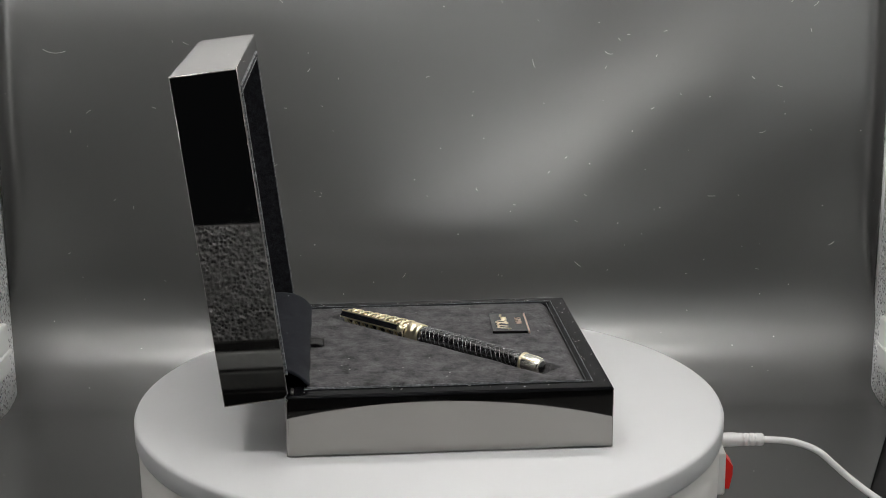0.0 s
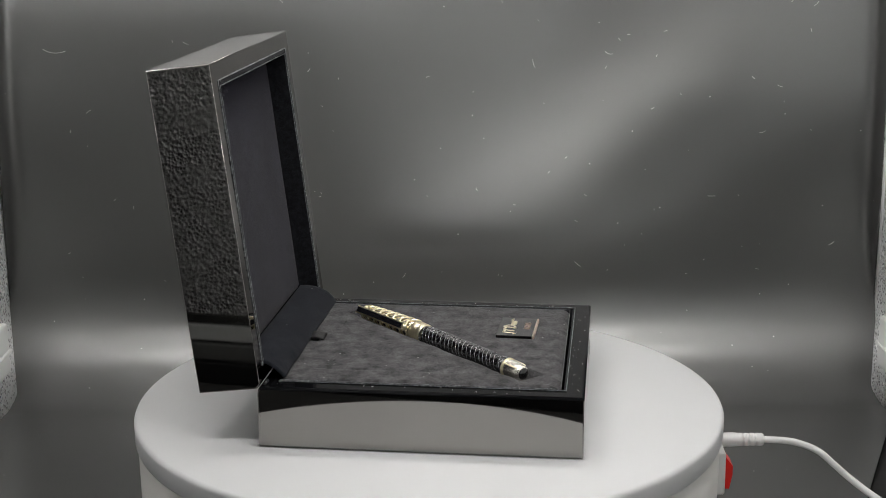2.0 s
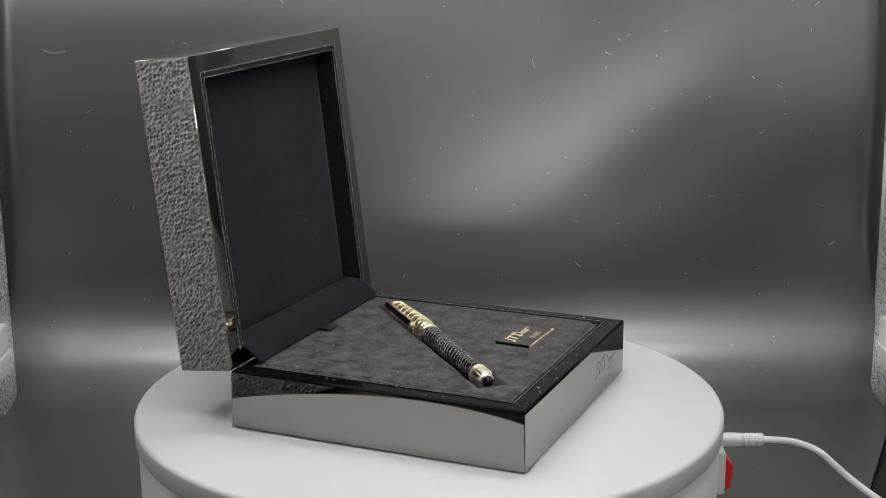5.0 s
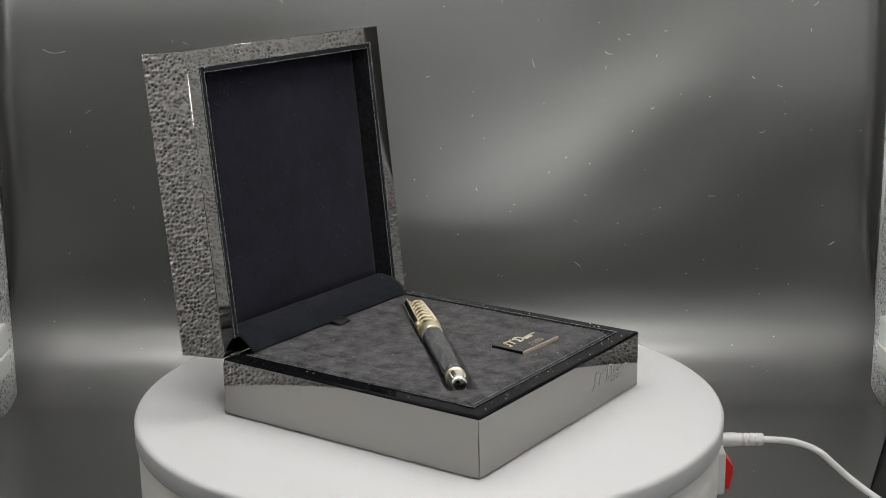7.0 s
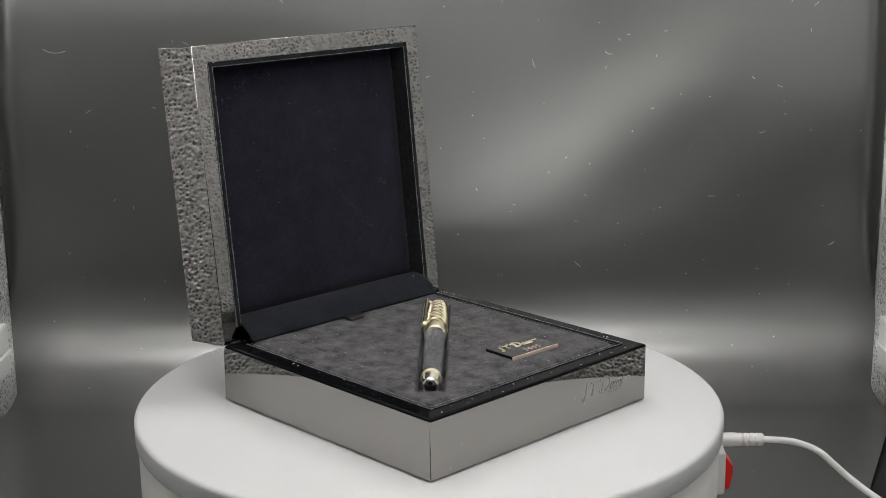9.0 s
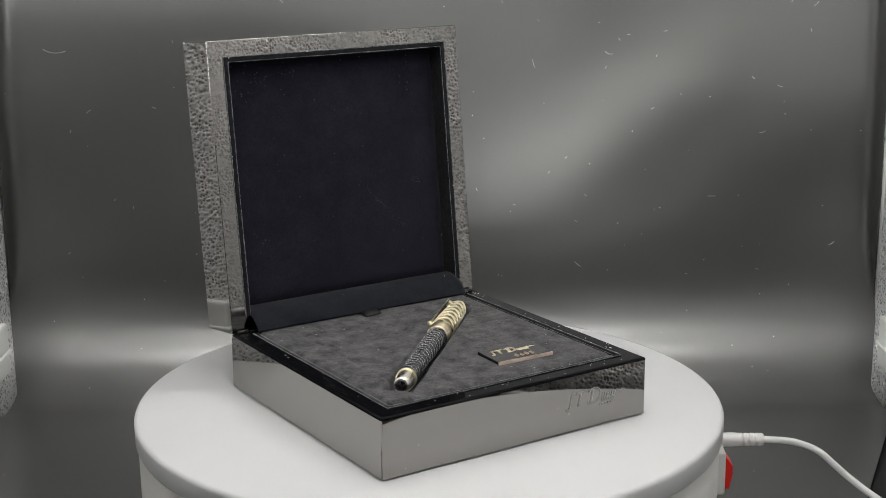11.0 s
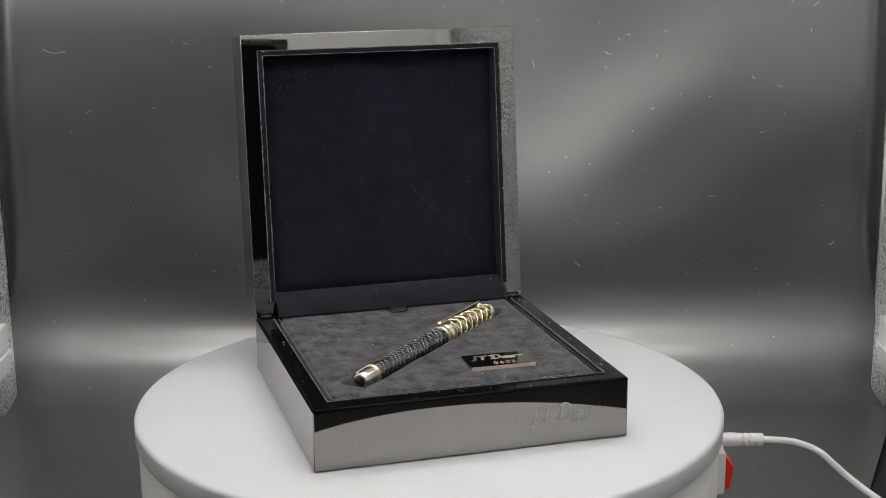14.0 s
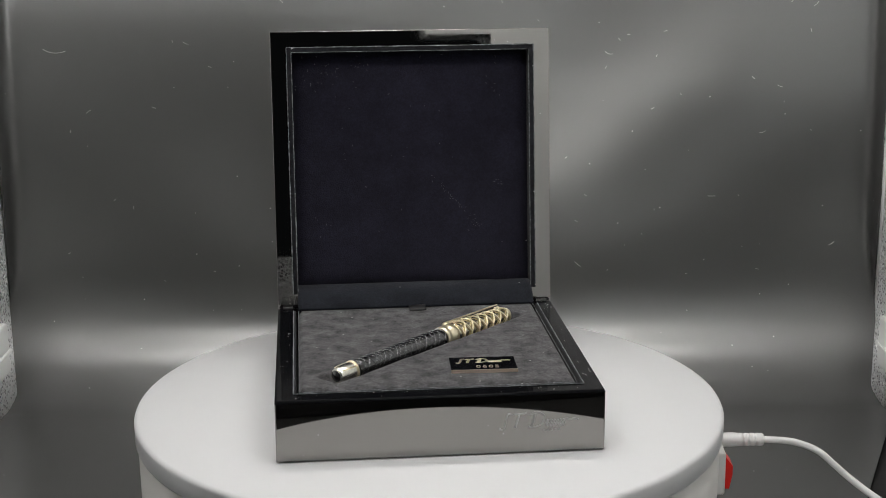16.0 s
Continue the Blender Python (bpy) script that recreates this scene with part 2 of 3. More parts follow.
# ---- the room and the tent ----
def room():
    fl = part("floor", box_bm(-1.3, 1.3, -1.6, 1.2, -0.90, -0.80), ROOM)
    tagged(fl, "plain dark room floor under the desk", "floor", kind="structure")
    desk = empty("desk", Matrix.Translation((0, -0.3, -0.8)))
    part("desktop", box_bm(-0.65, 0.65, -0.62, 0.82, 0.673, 0.7127, 0.004), DESK, desk)
    for x in (-0.59, 0.59):
        for y in (-0.56, 0.76):
            part("leg", box_bm(x - 0.03, x + 0.03, y - 0.03, y + 0.03, 0, 0.673, 0.003), DESK, desk)
    tagged(desk, "dark wooden desk carrying the photo tent", "desk")


def sized(p):
    return tuple(EYE + (Vector(p) - EYE) / DRAWN)


def sheet_y(x, z):
    """The hanging part of the sheet: slack vinyl whose backward slope, strongest along a slanting fold, adds up from the bend to the height z."""
    foot = DRAWN_FLOOR + 0.088
    y = SHEET_Y
    if z > foot:
        fold_z = 0.016 + 0.046 * math.log1p(math.exp((x - 0.055) / 0.06))
        span = 1 / (1 + math.exp(-(x + 0.06) / 0.055)) / (1 + math.exp((x - 0.215) / 0.05))
        left = 1 / (1 + math.exp((x + 0.04) / 0.07))
        steep = 0.305 + 0.035 * math.exp(-((x - 0.10) / 0.10) ** 2)
        dz = (z - foot) / 24
        for i in range(24):
            h = foot + dz * (i + 0.5)
            free = min(1.0, (h - foot) / 0.045)
            free *= free * (3 - 2 * free)
            slope = 0.05 + steep * span / math.cosh((h - fold_z) / 0.070) ** 2 + 0.22 * left / math.cosh((h - 0.226) / 0.034) ** 2
            y += dz * free * slope
    return y


def curled(x, y, z):
    """The sheet's side edges curl forward, and a little inward, along the tent's walls."""
    up = min(1.0, max(0.0, (z - DRAWN_FLOOR - 0.05) / 0.10))
    u = min(1.0, abs((x - DRAWN_MID) / SHEET_HALF))
    high = min(1.0, max(0.0, (z - DRAWN_FLOOR - 0.062) / 0.17))
    ahead = 0.026 * u * u * high * high * (3 - 2 * high) + 0.032 * u ** 90 * up * up * (3 - 2 * up)
    return x * (1 - 0.86 * ahead), y - ahead, z


def easing_bend(steps):
    """A quarter turn whose curvature grows and fades softly: run and rise, both reaching 1, and its length."""
    run, rise, line = 0.0, 0.0, [(0.0, 0.0)]
    for i in range(steps):
        q = (i + 0.5) / steps
        a = math.pi / 2 * (1 - (1 - q) ** 1.75)
        run, rise = run + math.cos(a), rise + math.sin(a)
        line.append((run, rise))
    return [(a / run, b / rise) for a, b in line], steps / run


BEND, BEND_LENGTH = easing_bend(200)


def drawn_point(x, s):
    """A point of the sheet: s runs from 0 at the front edge on the floor to 1 at the top."""
    bend_r, z0 = 0.088, DRAWN_FLOOR + 0.003
    flat = SHEET_Y - bend_r - SHEET_FRONT
    arc = bend_r * BEND_LENGTH
    up = DRAWN_TOP - 0.03 - (z0 + bend_r)
    d = s * (flat + arc + up)
    if d < flat:
        y = SHEET_FRONT + d
        if x > 0:
            x *= 1 - min(0.45, max(0.0, 1.2 * (0.255 - y)))
        return x, y, z0 + 0.0005 * (1 + noise.noise((x * 9, y * 9, 4.1)))
    if d < flat + arc:
        run, rise = BEND[round((d - flat) / arc * 200)]
        return x, SHEET_Y - bend_r + bend_r * run, z0 + bend_r * rise
    z = z0 + bend_r + d - flat - arc
    return x, sheet_y(x, z), z


def sheet_point(x, s):
    return sized(curled(*drawn_point(x, s)))


# larger fibres on the sheet: x, z, length, direction, bend
LINT_SPOTS = [(-0.280, 0.159, 0.017, -0.1, 0.5), (0.117, -0.009, 0.006, -0.7, 0.2), (0.142, 0.151, 0.006, -0.3, 0.6), (0.220, 0.045, 0.006, 0.0, 0.1), (-0.089, 0.142, 0.003, 0.9, 0.3),
              (-0.018, -0.017, 0.004, 1.0, 0.3), (0.250, 0.136, 0.003, -0.8, 0.3), (0.270, 0.130, 0.004, -0.4, 0.4), (0.175, 0.111, 0.003, 0.5, 0.2), (0.258, 0.095, 0.005, 0.3, 0.5), (0.315, 0.007, 0.005, 0.6, 0.3)]


def background_sheet():
    sh = part("backdrop", grid_bm(200, 240, lambda u, v: sheet_point(DRAWN_MID + math.sin((u - 0.5) * math.pi) * SHEET_HALF, v)), SHEET, smooth=True)
    so = sh.modifiers.new("thickness", "SOLIDIFY")
    so.thickness, so.offset = 0.0008, -1
    tagged(sh, "glossy black vinyl photo background sheet, dusty, swept up in a curve", "backdrop", kind="structure")

    def edge(u, v):
        x, y, z = sheet_point(DRAWN_MID + SHEET_HALF, 0.34 + 0.66 * v)
        return x + 0.0006 + 0.0030 * u, y + 0.0006 - 0.0015 * u, z + 0.0006
    part("sheet_edge", grid_bm(2, 120, edge), BINDING, sh, "white turned-over edge", True)
    bm = bmesh.new()
    rng = random.Random(5)
    for k in range(60):
        x, z = DRAWN_MID + rng.uniform(-0.29, 0.29), rng.uniform(-0.02, 0.20)
        y = sheet_y(x, z)
        a, ln, cv = rng.uniform(0, 6.28), rng.uniform(0.0008, 0.003) * (2.4 if k % 9 == 0 else 1), rng.uniform(-0.6, 0.6)
        pts = []
        for i in range(5):
            q = (i / 4 - 0.5)
            pts.append((x + ln * (q * math.cos(a) - cv * q * q * math.sin(a)), y - 0.0013, z + ln * (q * math.sin(a) + cv * q * q * math.cos(a))))
        tube_bm([sized(curled(*p)) for p in pts], 0.00017, 5, bm)
    for x, z, ln, a, cv in LINT_SPOTS:
        pts = []
        for i in range(9):
            q = i / 8 - 0.5
            px, pz = x + ln * (q * math.cos(a) - cv * q * q * math.sin(a)), z + ln * (q * math.sin(a) + cv * q * q * math.cos(a))
            pts.append((px, sheet_y(px, pz) - 0.0013, pz))
        tube_bm([sized(curled(*p)) for p in pts], 0.00021, 5, bm)
    tagged(part("lint", bm, LINT), "short pale lint fibres clinging to the black sheet", "lint", kind="stuff")


def foil_panel(name, b, label, parent):
    return part(name, box_bm(*b), FOIL, parent, label)


def front_opening():
    """Outline of the opening in the front panel: x and height over the turntable's top."""
    corners = [(-0.175, 0.056, 0.03), (0.136, 0.056, 0.03), (0.136, 0.2515, 0.015), (0.075, 0.2515, 0.004), (0.075, 0.360, 0.02), (-0.175, 0.360, 0.03)]
    out = []
    for i, (x, z, r) in enumerate(corners):
        p, a, b = Vector((x, z)), Vector(corners[i - 1][:2]), Vector(corners[(i + 1) % 6][:2])
        s, e = p + (a - p).normalized() * r, p + (b - p).normalized() * r
        for k in range(9):
            t = k / 8
            out.append(s * (1 - t) ** 2 + p * 2 * t * (1 - t) + e * t * t)
    return out


def photo_tent():
    t = empty("photo_tent", Matrix.Translation((TENT_MID, 0, FLOOR_Z - 0.009)))
    lo, hi = 0.0, TENT_TOP - FLOOR_Z + 0.009
    X, B, F = TENT_X, TENT_BACK, TENT_FRONT
    for s in (-1, 1):
        def wall(u, v, s=s):
            y = F + (B - F) * u
            k = min(1.0, max(0.0, (y - 0.205) / 0.06))
            return s * (X + 0.036 * k * k * (3 - 2 * k) + 0.002 * noise.noise((y * 7, v * 4, s))), y, lo + 0.01 + (hi - lo - 0.01) * v
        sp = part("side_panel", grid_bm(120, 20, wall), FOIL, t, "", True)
        so = sp.modifiers.new("thickness", "SOLIDIFY")
        so.thickness, so.offset = 0.004, 0
        part("wall_clip", box_bm(min(s * (X - 0.008), s * (X - 0.0025)), max(s * (X - 0.008), s * (X - 0.0025)), 0.135, 0.183, lo + 0.042, lo + 0.078, 0.0025, 3), BINDING, t, "white plastic corner clip")
        part("clip_band", box_bm(min(s * (X - 0.009), s * (X - 0.0028)), max(s * (X - 0.009), s * (X - 0.0028)), 0.134, 0.185, lo + 0.056, lo + 0.059, 0.001), BINDING, t)
        # upright frame pole in its plastic foot
        m = Matrix.Translation((X - 0.024, F + 0.027, 0.0085) if s > 0 else (-X + 0.031, F + 0.088, 0.0085))
        part("pole", lathe_bm([(0.05, 0.0075), (hi - 0.012, 0.0075)], 20), BINDING, t, "round white frame pole", True, m)
        part("pole_foot", lathe_bm([(0.0, 0.0215), (0.018, 0.0215), (0.028, 0.0205), (0.036, 0.0170), (0.041, 0.0115), (0.044, 0.0095), (0.066, 0.0095), (0.067, 0.008)], 28), BINDING, t, "white plastic corner foot", True, m)
    # added panel, no real lining: darkens the left wall's dimly lit front
    part("corner_shade", box_bm(-X + 0.006, -X + 0.009, F + 0.006, -0.175, lo + 0.012, hi - 0.02), DIM_FOIL, t, "added dark panel for the dim front corner of the foil wall")
    foil_panel("back_panel", (-X - 0.045, X + 0.045, B, B + 0.008, lo + 0.01, hi), "", t)
    foil_panel("roof_panel", (-X - 0.045, X + 0.045, F, B, hi, hi + 0.008), "", t)
    part("floor_panel", box_bm(-X - 0.045, X + 0.045, F - 0.02, B, lo, lo + 0.008), BLACK_CLOTH, t, "black cloth tent floor")
    # front panel with the opening through which the camera looks
    bm = bmesh.new()
    inner = front_opening()
    c = Vector((-0.05, 0.17))
    z0, z1 = -0.025, TENT_TOP
    vi, vo = [], []
    for p in inner:
        d = (p - c).normalized()
        k = min(((X + TENT_MID) - c.x) / d.x if d.x > 1e-6 else 9, ((-X + TENT_MID) - c.x) / d.x if d.x < -1e-6 else 9,
                (z1 - c.y) / d.y if d.y > 1e-6 else 9, (z0 - c.y) / d.y if d.y < -1e-6 else 9)
        q = c + d * k
        vi.append(bm.verts.new((p.x - TENT_MID, F, p.y - FLOOR_Z + 0.009)))
        vo.append(bm.verts.new((q.x - TENT_MID, F, q.y - FLOOR_Z + 0.009)))
    for cx, cz in ((X, z1), (-X, z1), (X, z0), (-X, z0)):
        near = min(vo, key=lambda v: (v.co.x - cx) ** 2 + (v.co.z - (cz - FLOOR_Z + 0.009)) ** 2)
        near.co.x, near.co.z = cx, cz - FLOOR_Z + 0.009
    n = len(vi)
    for i in range(n):
        bm.faces.new((vi[i], vi[(i + 1) % n], vo[(i + 1) % n], vo[i]))
    fp = part("front_panel", bm, DIM_FOIL, t, "pitted foil front panel, darkened in colour, with a rounded opening")
    so = fp.modifiers.new("thickness", "SOLIDIFY")
    so.thickness, so.offset = 0.004, 0
    for mat, z2, z3, words in ((BLACK_VINYL, 0.0085, 0.0250, "black vinyl hem"), (DARK_VINYL, 0.0260, 0.0395, "dark grey vinyl skirt"),
                               (GREY_VINYL, 0.0410, 0.0540, "grey vinyl skirt"), (BLACK_CLOTH, 0.0545, 0.0620, "black zip tape")):
        part("front_skirt", box_bm(-X, X, F - 0.004, F + 0.003, lo + z2, lo + z3, 0.0015), mat, t, words)
    # smooth vinyl door flap beside and over the opening, on the inner side
    outline = [(0.140, -0.012), (0.300, -0.012), (0.300, 0.420), (-0.160, 0.420), (-0.160, 0.372), (0.079, 0.372), (0.079, 0.2550), (0.140, 0.2550)]
    fb = bmesh.new()
    low = [fb.verts.new((x - TENT_MID, F + 0.005, z - FLOOR_Z + 0.009)) for x, z in outline]
    top = [fb.verts.new((x - TENT_MID, F + 0.007, z - FLOOR_Z + 0.009)) for x, z in outline]
    fb.faces.new(low), fb.faces.new(top[::-1])
    for i in range(len(low)):
        fb.faces.new((low[i - 1], low[i], top[i], top[i - 1]))
    part("door_flap", fb, FLAP_VINYL, t, "smooth white vinyl door flap")
    tagged(t, "open photo light tent lined with pitted silver foil", "photo tent")


def led_bar(y, x0=-0.27, x1=0.27):
    z = TENT_TOP - 0.001
    e = empty("led_light", Matrix.Translation(((x0 + x1) / 2, y, z)))
    h = (x1 - x0) / 2
    part("housing", box_bm(-h - 0.008, h + 0.008, -0.032, 0.032, -0.012, 0, 0.002), ALU, e, "brushed aluminium housing")
    part("diffuser", box_bm(-h, h, -0.026, 0.026, -0.016, -0.0125, 0.001), LED, e, "glowing white diffuser")
    tagged(e, "white LED light bar fixed under the tent roof", "light", group="tent lights")
    return e


room()
photo_tent()
background_sheet()
led_bar(-0.268)
led_bar(0.076)


# ---- the turntable ----
def turntable():
    t = empty("turntable", Matrix.Translation((TABLE_X, 0, FLOOR_Z + 0.0045)))
    top = -FLOOR_Z - 0.0045
    R = TABLE_R
    part("body", lathe_bm([(0.0, R - 0.012), (0.004, R - 0.004), (0.008, R - 0.0022), (top - 0.0150, R - 0.0016), (top - 0.0138, R - 0.003)], 160), WHITE_SIDE, t, "cream white plastic drum", True)
    part("gap_ring", lathe_bm([(top - 0.0150, R - 0.004), (top - 0.0120, R - 0.004)], 120), DARK_GAP, t, "dark gap under the top disc")
    disc = part("top_disc", lathe_bm([(top - 0.0128, R - 0.0035), (top - 0.0124, R - 0.0008), (top - 0.0110, R - 0.0002), (top - 0.0022, R), (top - 0.0008, R - 0.0006), (top, R - 0.0024)], 192), WHITE_TOP, t, "white rotating top disc", True)
    a = math.radians(-3)
    m = Matrix.Translation(((R - 0.0006) * math.cos(a), (R - 0.0006) * math.sin(a), top - 0.0410)) @ pose(0, 0, 0, 0, 0, math.degrees(a))
    sw = part("switch_bezel", box_bm(-0.003, 0.0036, -0.0085, 0.0085, -0.0125, 0.0125, 0.0012), CABLE_WHITE, t, "white switch bezel", False, m)
    rb = bmesh.new()
    prof = [(0.0, -0.0095), (0.0062, -0.0095), (0.0078, -0.0010), (0.0078, 0.0040), (0.0040, 0.0090), (0.0, 0.0092)]
    a0 = [rb.verts.new((x, -0.006, z)) for x, z in prof]
    a1 = [rb.verts.new((x, 0.006, z)) for x, z in prof]
    rb.faces.new(a0), rb.faces.new(a1[::-1])
    for i in range(len(prof)):
        rb.faces.new((a0[i], a0[(i + 1) % len(prof)], a1[(i + 1) % len(prof)], a1[i]))
    part("switch_rocker", rb, RED, sw, "red rocker switch", False)
    tagged(t, "round white electric display turntable on the black sheet", "turntable")
    return t, disc


def power_cable():
    c = empty("power_cable", Matrix.Translation((0.168, 0.02, FLOOR_Z + 0.004)))
    z = 0.0390
    x0 = -0.008
    body = [(x0, 0.0041), (0.004, 0.0041), (0.008, 0.0043), (0.012, 0.0038)]
    for k in range(3):
        q = 0.0140 + 0.0034 * k
        body += [(q, 0.0038), (q + 0.0002, 0.0032), (q + 0.0010, 0.0032), (q + 0.0012, 0.0038)]
    body += [(0.0252, 0.0037), (0.0260, 0.0030)]
    part("plug", lathe_bm(body, 24, "X"), CABLE_WHITE, c, "white ribbed strain-relief plug", True, Matrix.Translation((0, 0, z)))
    line = smooth_line([(0.0245, 0, z), (0.0425, 0, z - 0.0015), (0.057, -0.001, z - 0.0065), (0.067, -0.003, z - 0.0145), (0.0765, -0.006, z - 0.0225), (0.088, -0.014, 0.0090),
                        (0.102, -0.030, 0.0036), (0.125, -0.075, 0.0022), (0.140, -0.16, 0.0020), (0.150, -0.26, -0.0028), (0.155, -0.345, -0.0028)], 10)
    part("cord", tube_bm(line, 0.0020, 12), CABLE_WHITE, c, "thin white cord", True)
    tagged(c, "white power cable plugged into the turntable", "cable")


TURNTABLE, TOP_DISC = turntable()
power_cable()


# ---- the presentation box ----
def script_strokes(name, width, height, weight, depth, mat, parent, m):
    """A flowing mark of plain slanted strokes with a long tail, in the x-y plane of m."""
    r = height * weight
    strokes = [([(-0.50, -0.30), (-0.47, -0.42), (-0.43, -0.2), (-0.40, 0.35), (-0.35, 0.42)], r),
               ([(-0.30, -0.32), (-0.25, 0.36)], r * 1.2),
               ([(-0.33, 0.36), (-0.20, 0.38), (-0.16, 0.44)], r),
               ([(-0.09, -0.30), (-0.05, 0.40)], r * 1.5),
               ([(-0.13, 0.30), (-0.02, 0.46), (0.07, 0.22), (0.03, -0.18), (-0.10, -0.32), (-0.14, -0.22)], r),
               ([(0.34, 0.10), (0.40, 0.02), (0.44, 0.06), (0.50, 0.0)], r)]
    for x in (0.11, 0.15, 0.19, 0.23, 0.27, 0.31):
        strokes.append(([(x - 0.014, -0.28), (x + 0.010, 0.06)], r * 1.1))
        strokes.append(([(x - 0.014, -0.26), (x + 0.004, -0.30), (x + 0.026, -0.12)], r * 0.6))
    for pts, rad in strokes:
        part(name, tube_bm(smooth_line([(x * width, y * height, 0) for x, y in pts], 6), rad, 6, None, depth), mat, parent, "", True, m)


def presentation_box():
    b = empty("presentation_box")
    W, D, H = BOX_W, BOX_D, BOX_H
    rim = 0.0092
    base = part("base", shell_bm(W, D, H, rim, 0.012, 1, 0.0015), LACQUER, b, "black lacquered wooden base")
    round_edges(base)
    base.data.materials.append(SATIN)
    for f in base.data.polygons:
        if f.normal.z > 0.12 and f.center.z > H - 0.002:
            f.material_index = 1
    # thin standing edge of the velvet lining
    e = bmesh.new()
    xi, yf, yb, th = W / 2 - rim - 0.0001, -(D / 2 - rim - 0.0001), D / 2 - rim - 0.0001, 0.0013
    for s in (-1, 1):
        box_bm(min(s * xi, s * (xi - th)), max(s * xi, s * (xi - th)), yf, yb, H - 0.011, H + 0.0005, 0.0004, 2, e)
    box_bm(-xi + th, xi - th, yf, yf + th, H - 0.011, H + 0.0005, 0.0004, 2, e)
    part("lining_edge", e, EDGE_VELVET, base, "worn velvet lining edge")
    part("piping", frayed_bm([(-xi, yb, H + 0.0004), (-xi, yf, H + 0.0004), (xi, yf, H + 0.0004), (xi, yb, H + 0.0004)], 0.00028, 3), PIPING, base, "frayed pale piping")
    xp, yp = xi - th - 0.0016, yf + th + 0.0016
    part("piping", frayed_bm([(-xp, yb, H + 0.0001), (-xp, yp, H + 0.0001), (xp, yp, H + 0.0001), (xp, yb, H + 0.0001)], 0.00016, 9), PIPING, base, "frayed pale piping")
    # pale crumbs on the lacquered rim, thickest in the far corner
    rng = random.Random(21)
    cr = bmesh.new()
    for k in range(48):
        side = rng.choice((0, 1, 1, 2, 3))
        q = rng.uniform(-0.97, 0.97)
        if side == 1 and k % 2:
            q = 1 - abs(rng.gauss(0, 0.12))
        off = rng.uniform(0.0022, rim - 0.0006)
        x, y = ((-W / 2 + off, q * D / 2), (W / 2 - off, min(q, 0.95) * D / 2), (q * W / 2, -D / 2 + off), (q * W / 2, -D / 2 + off))[side]
        a2, ln = rng.uniform(0, 6.28), rng.choice((0.0003, 0.0004, 0.0005, 0.0011))
        c, d = Vector((x, y, H + 0.0001)), Vector((math.cos(a2), math.sin(a2), 0)) * ln / 2
        tube_bm([c - d, c + Vector((0, 0, 0.0001)), c + d], rng.uniform(0.00005, 0.00013), 4, cr)
    tagged(part("crumbs", cr, LINT, base, "pale dust crumbs on the rim"), kind="stuff")
    # soft velvet pad with a cut-out for the pen
    p0, p1 = Vector((-0.0531, -0.0519)), Vector((0.0528, 0.0513))
    ax = (p1 - p0).normalized()

    def pad(u, v):
        px, py = xi - th - 0.0014, D / 2 - rim - th - 0.0016
        x, y = (u * 2 - 1) * px, -py + v * (2 * py + 0.0015)
        edge = min(1 - abs(u * 2 - 1), v) * px
        z = H + 0.0008 - 0.0035 * max(0.0, 1 - edge / 0.003) ** 2
        z += 0.0003 * noise.noise((x * 60, y * 60, 2.0))
        d = Vector((x, y)) - p0
        along, across = d.dot(ax), d.cross(ax)
        q = max(abs(across) - 0.0066, -along - 0.003, along - (p1 - p0).length - 0.002)
        if q < 0.0012:
            z -= 0.0066 * min(1.0, (0.0012 - q) / 0.0011)
        if y < 0.066:
            z -= 0.00045 * math.exp(-((x + 0.0520) / 0.0007) ** 2)
        dent = math.hypot(x + 0.0005, (y - 0.068) * 1.6) - 0.008
        if dent < 0:
            z += dent * 0.25
        return x, y, z
    part("velvet_pad", grid_bm(150, 150, pad), PAD_VELVET, base, "mottled charcoal velvet pad", True)
    # pale mark on the front of the base
    script_strokes("engraved_stroke", 0.040, 0.0105, 0.045, 0.12, ENGRAVED, base, Matrix.Translation((0.0488, -D / 2 - 0.00012, 0.0172)) @ pose(0, 0, 0, 90))

    for k in range(5):
        part("engraved_stroke", box_bm(-0.0004, 0.0004, -0.0005, 0.0005, -0.00008, 0.00008), ENGRAVED, base, "", False, Matrix.Translation((0.0515 + 0.0019 * k, -D / 2 - 0.0001, 0.0122)) @ pose(0, 0, 0, 90))

    # the open lid
    a = math.radians(LID_LEAN)
    up, bk = Vector((0, math.sin(a), math.cos(a))), Vector((0, math.cos(a), -math.sin(a)))
    o = Vector((0, D / 2 - 0.0019, H - 0.00095)) + up * D / 2 + bk * LID_T
    lm = Matrix.Translation(o) @ pose(0, 0, 0, 90 - LID_LEAN)
    lid = part("lid", shell_bm(W, D, LID_T, rim, 0.016, -1, 0.0004), LACQUER, b, "black lacquered lid standing open", False, lm)
    round_edges(lid)
    le = bmesh.new()
    yy = D / 2 - rim - 0.0001
    for s in (-1, 1):
        box_bm(min(s * xi, s * (xi - 0.0026)), max(s * xi, s * (xi - 0.0026)), -yy, yy, LID_T - 0.0155, LID_T + 0.0004, 0.0006, 2, le)
    box_bm(-xi + 0.0026, xi - 0.0026, yy - 0.0026, yy, LID_T - 0.0155, LID_T + 0.0004, 0.0006, 2, le)
    part("lining_edge", le, EDGE_VELVET, lid, "worn velvet lining edge")
    part("piping", frayed_bm([(-xi, -yy, LID_T + 0.0003), (-xi, yy, LID_T + 0.0003), (xi, yy, LID_T + 0.0003), (xi, -yy, LID_T + 0.0003)], 0.00030, 4), PIPING, lid, "frayed pale piping")

    xj, yj = xi - 0.0029, yy - 0.0029
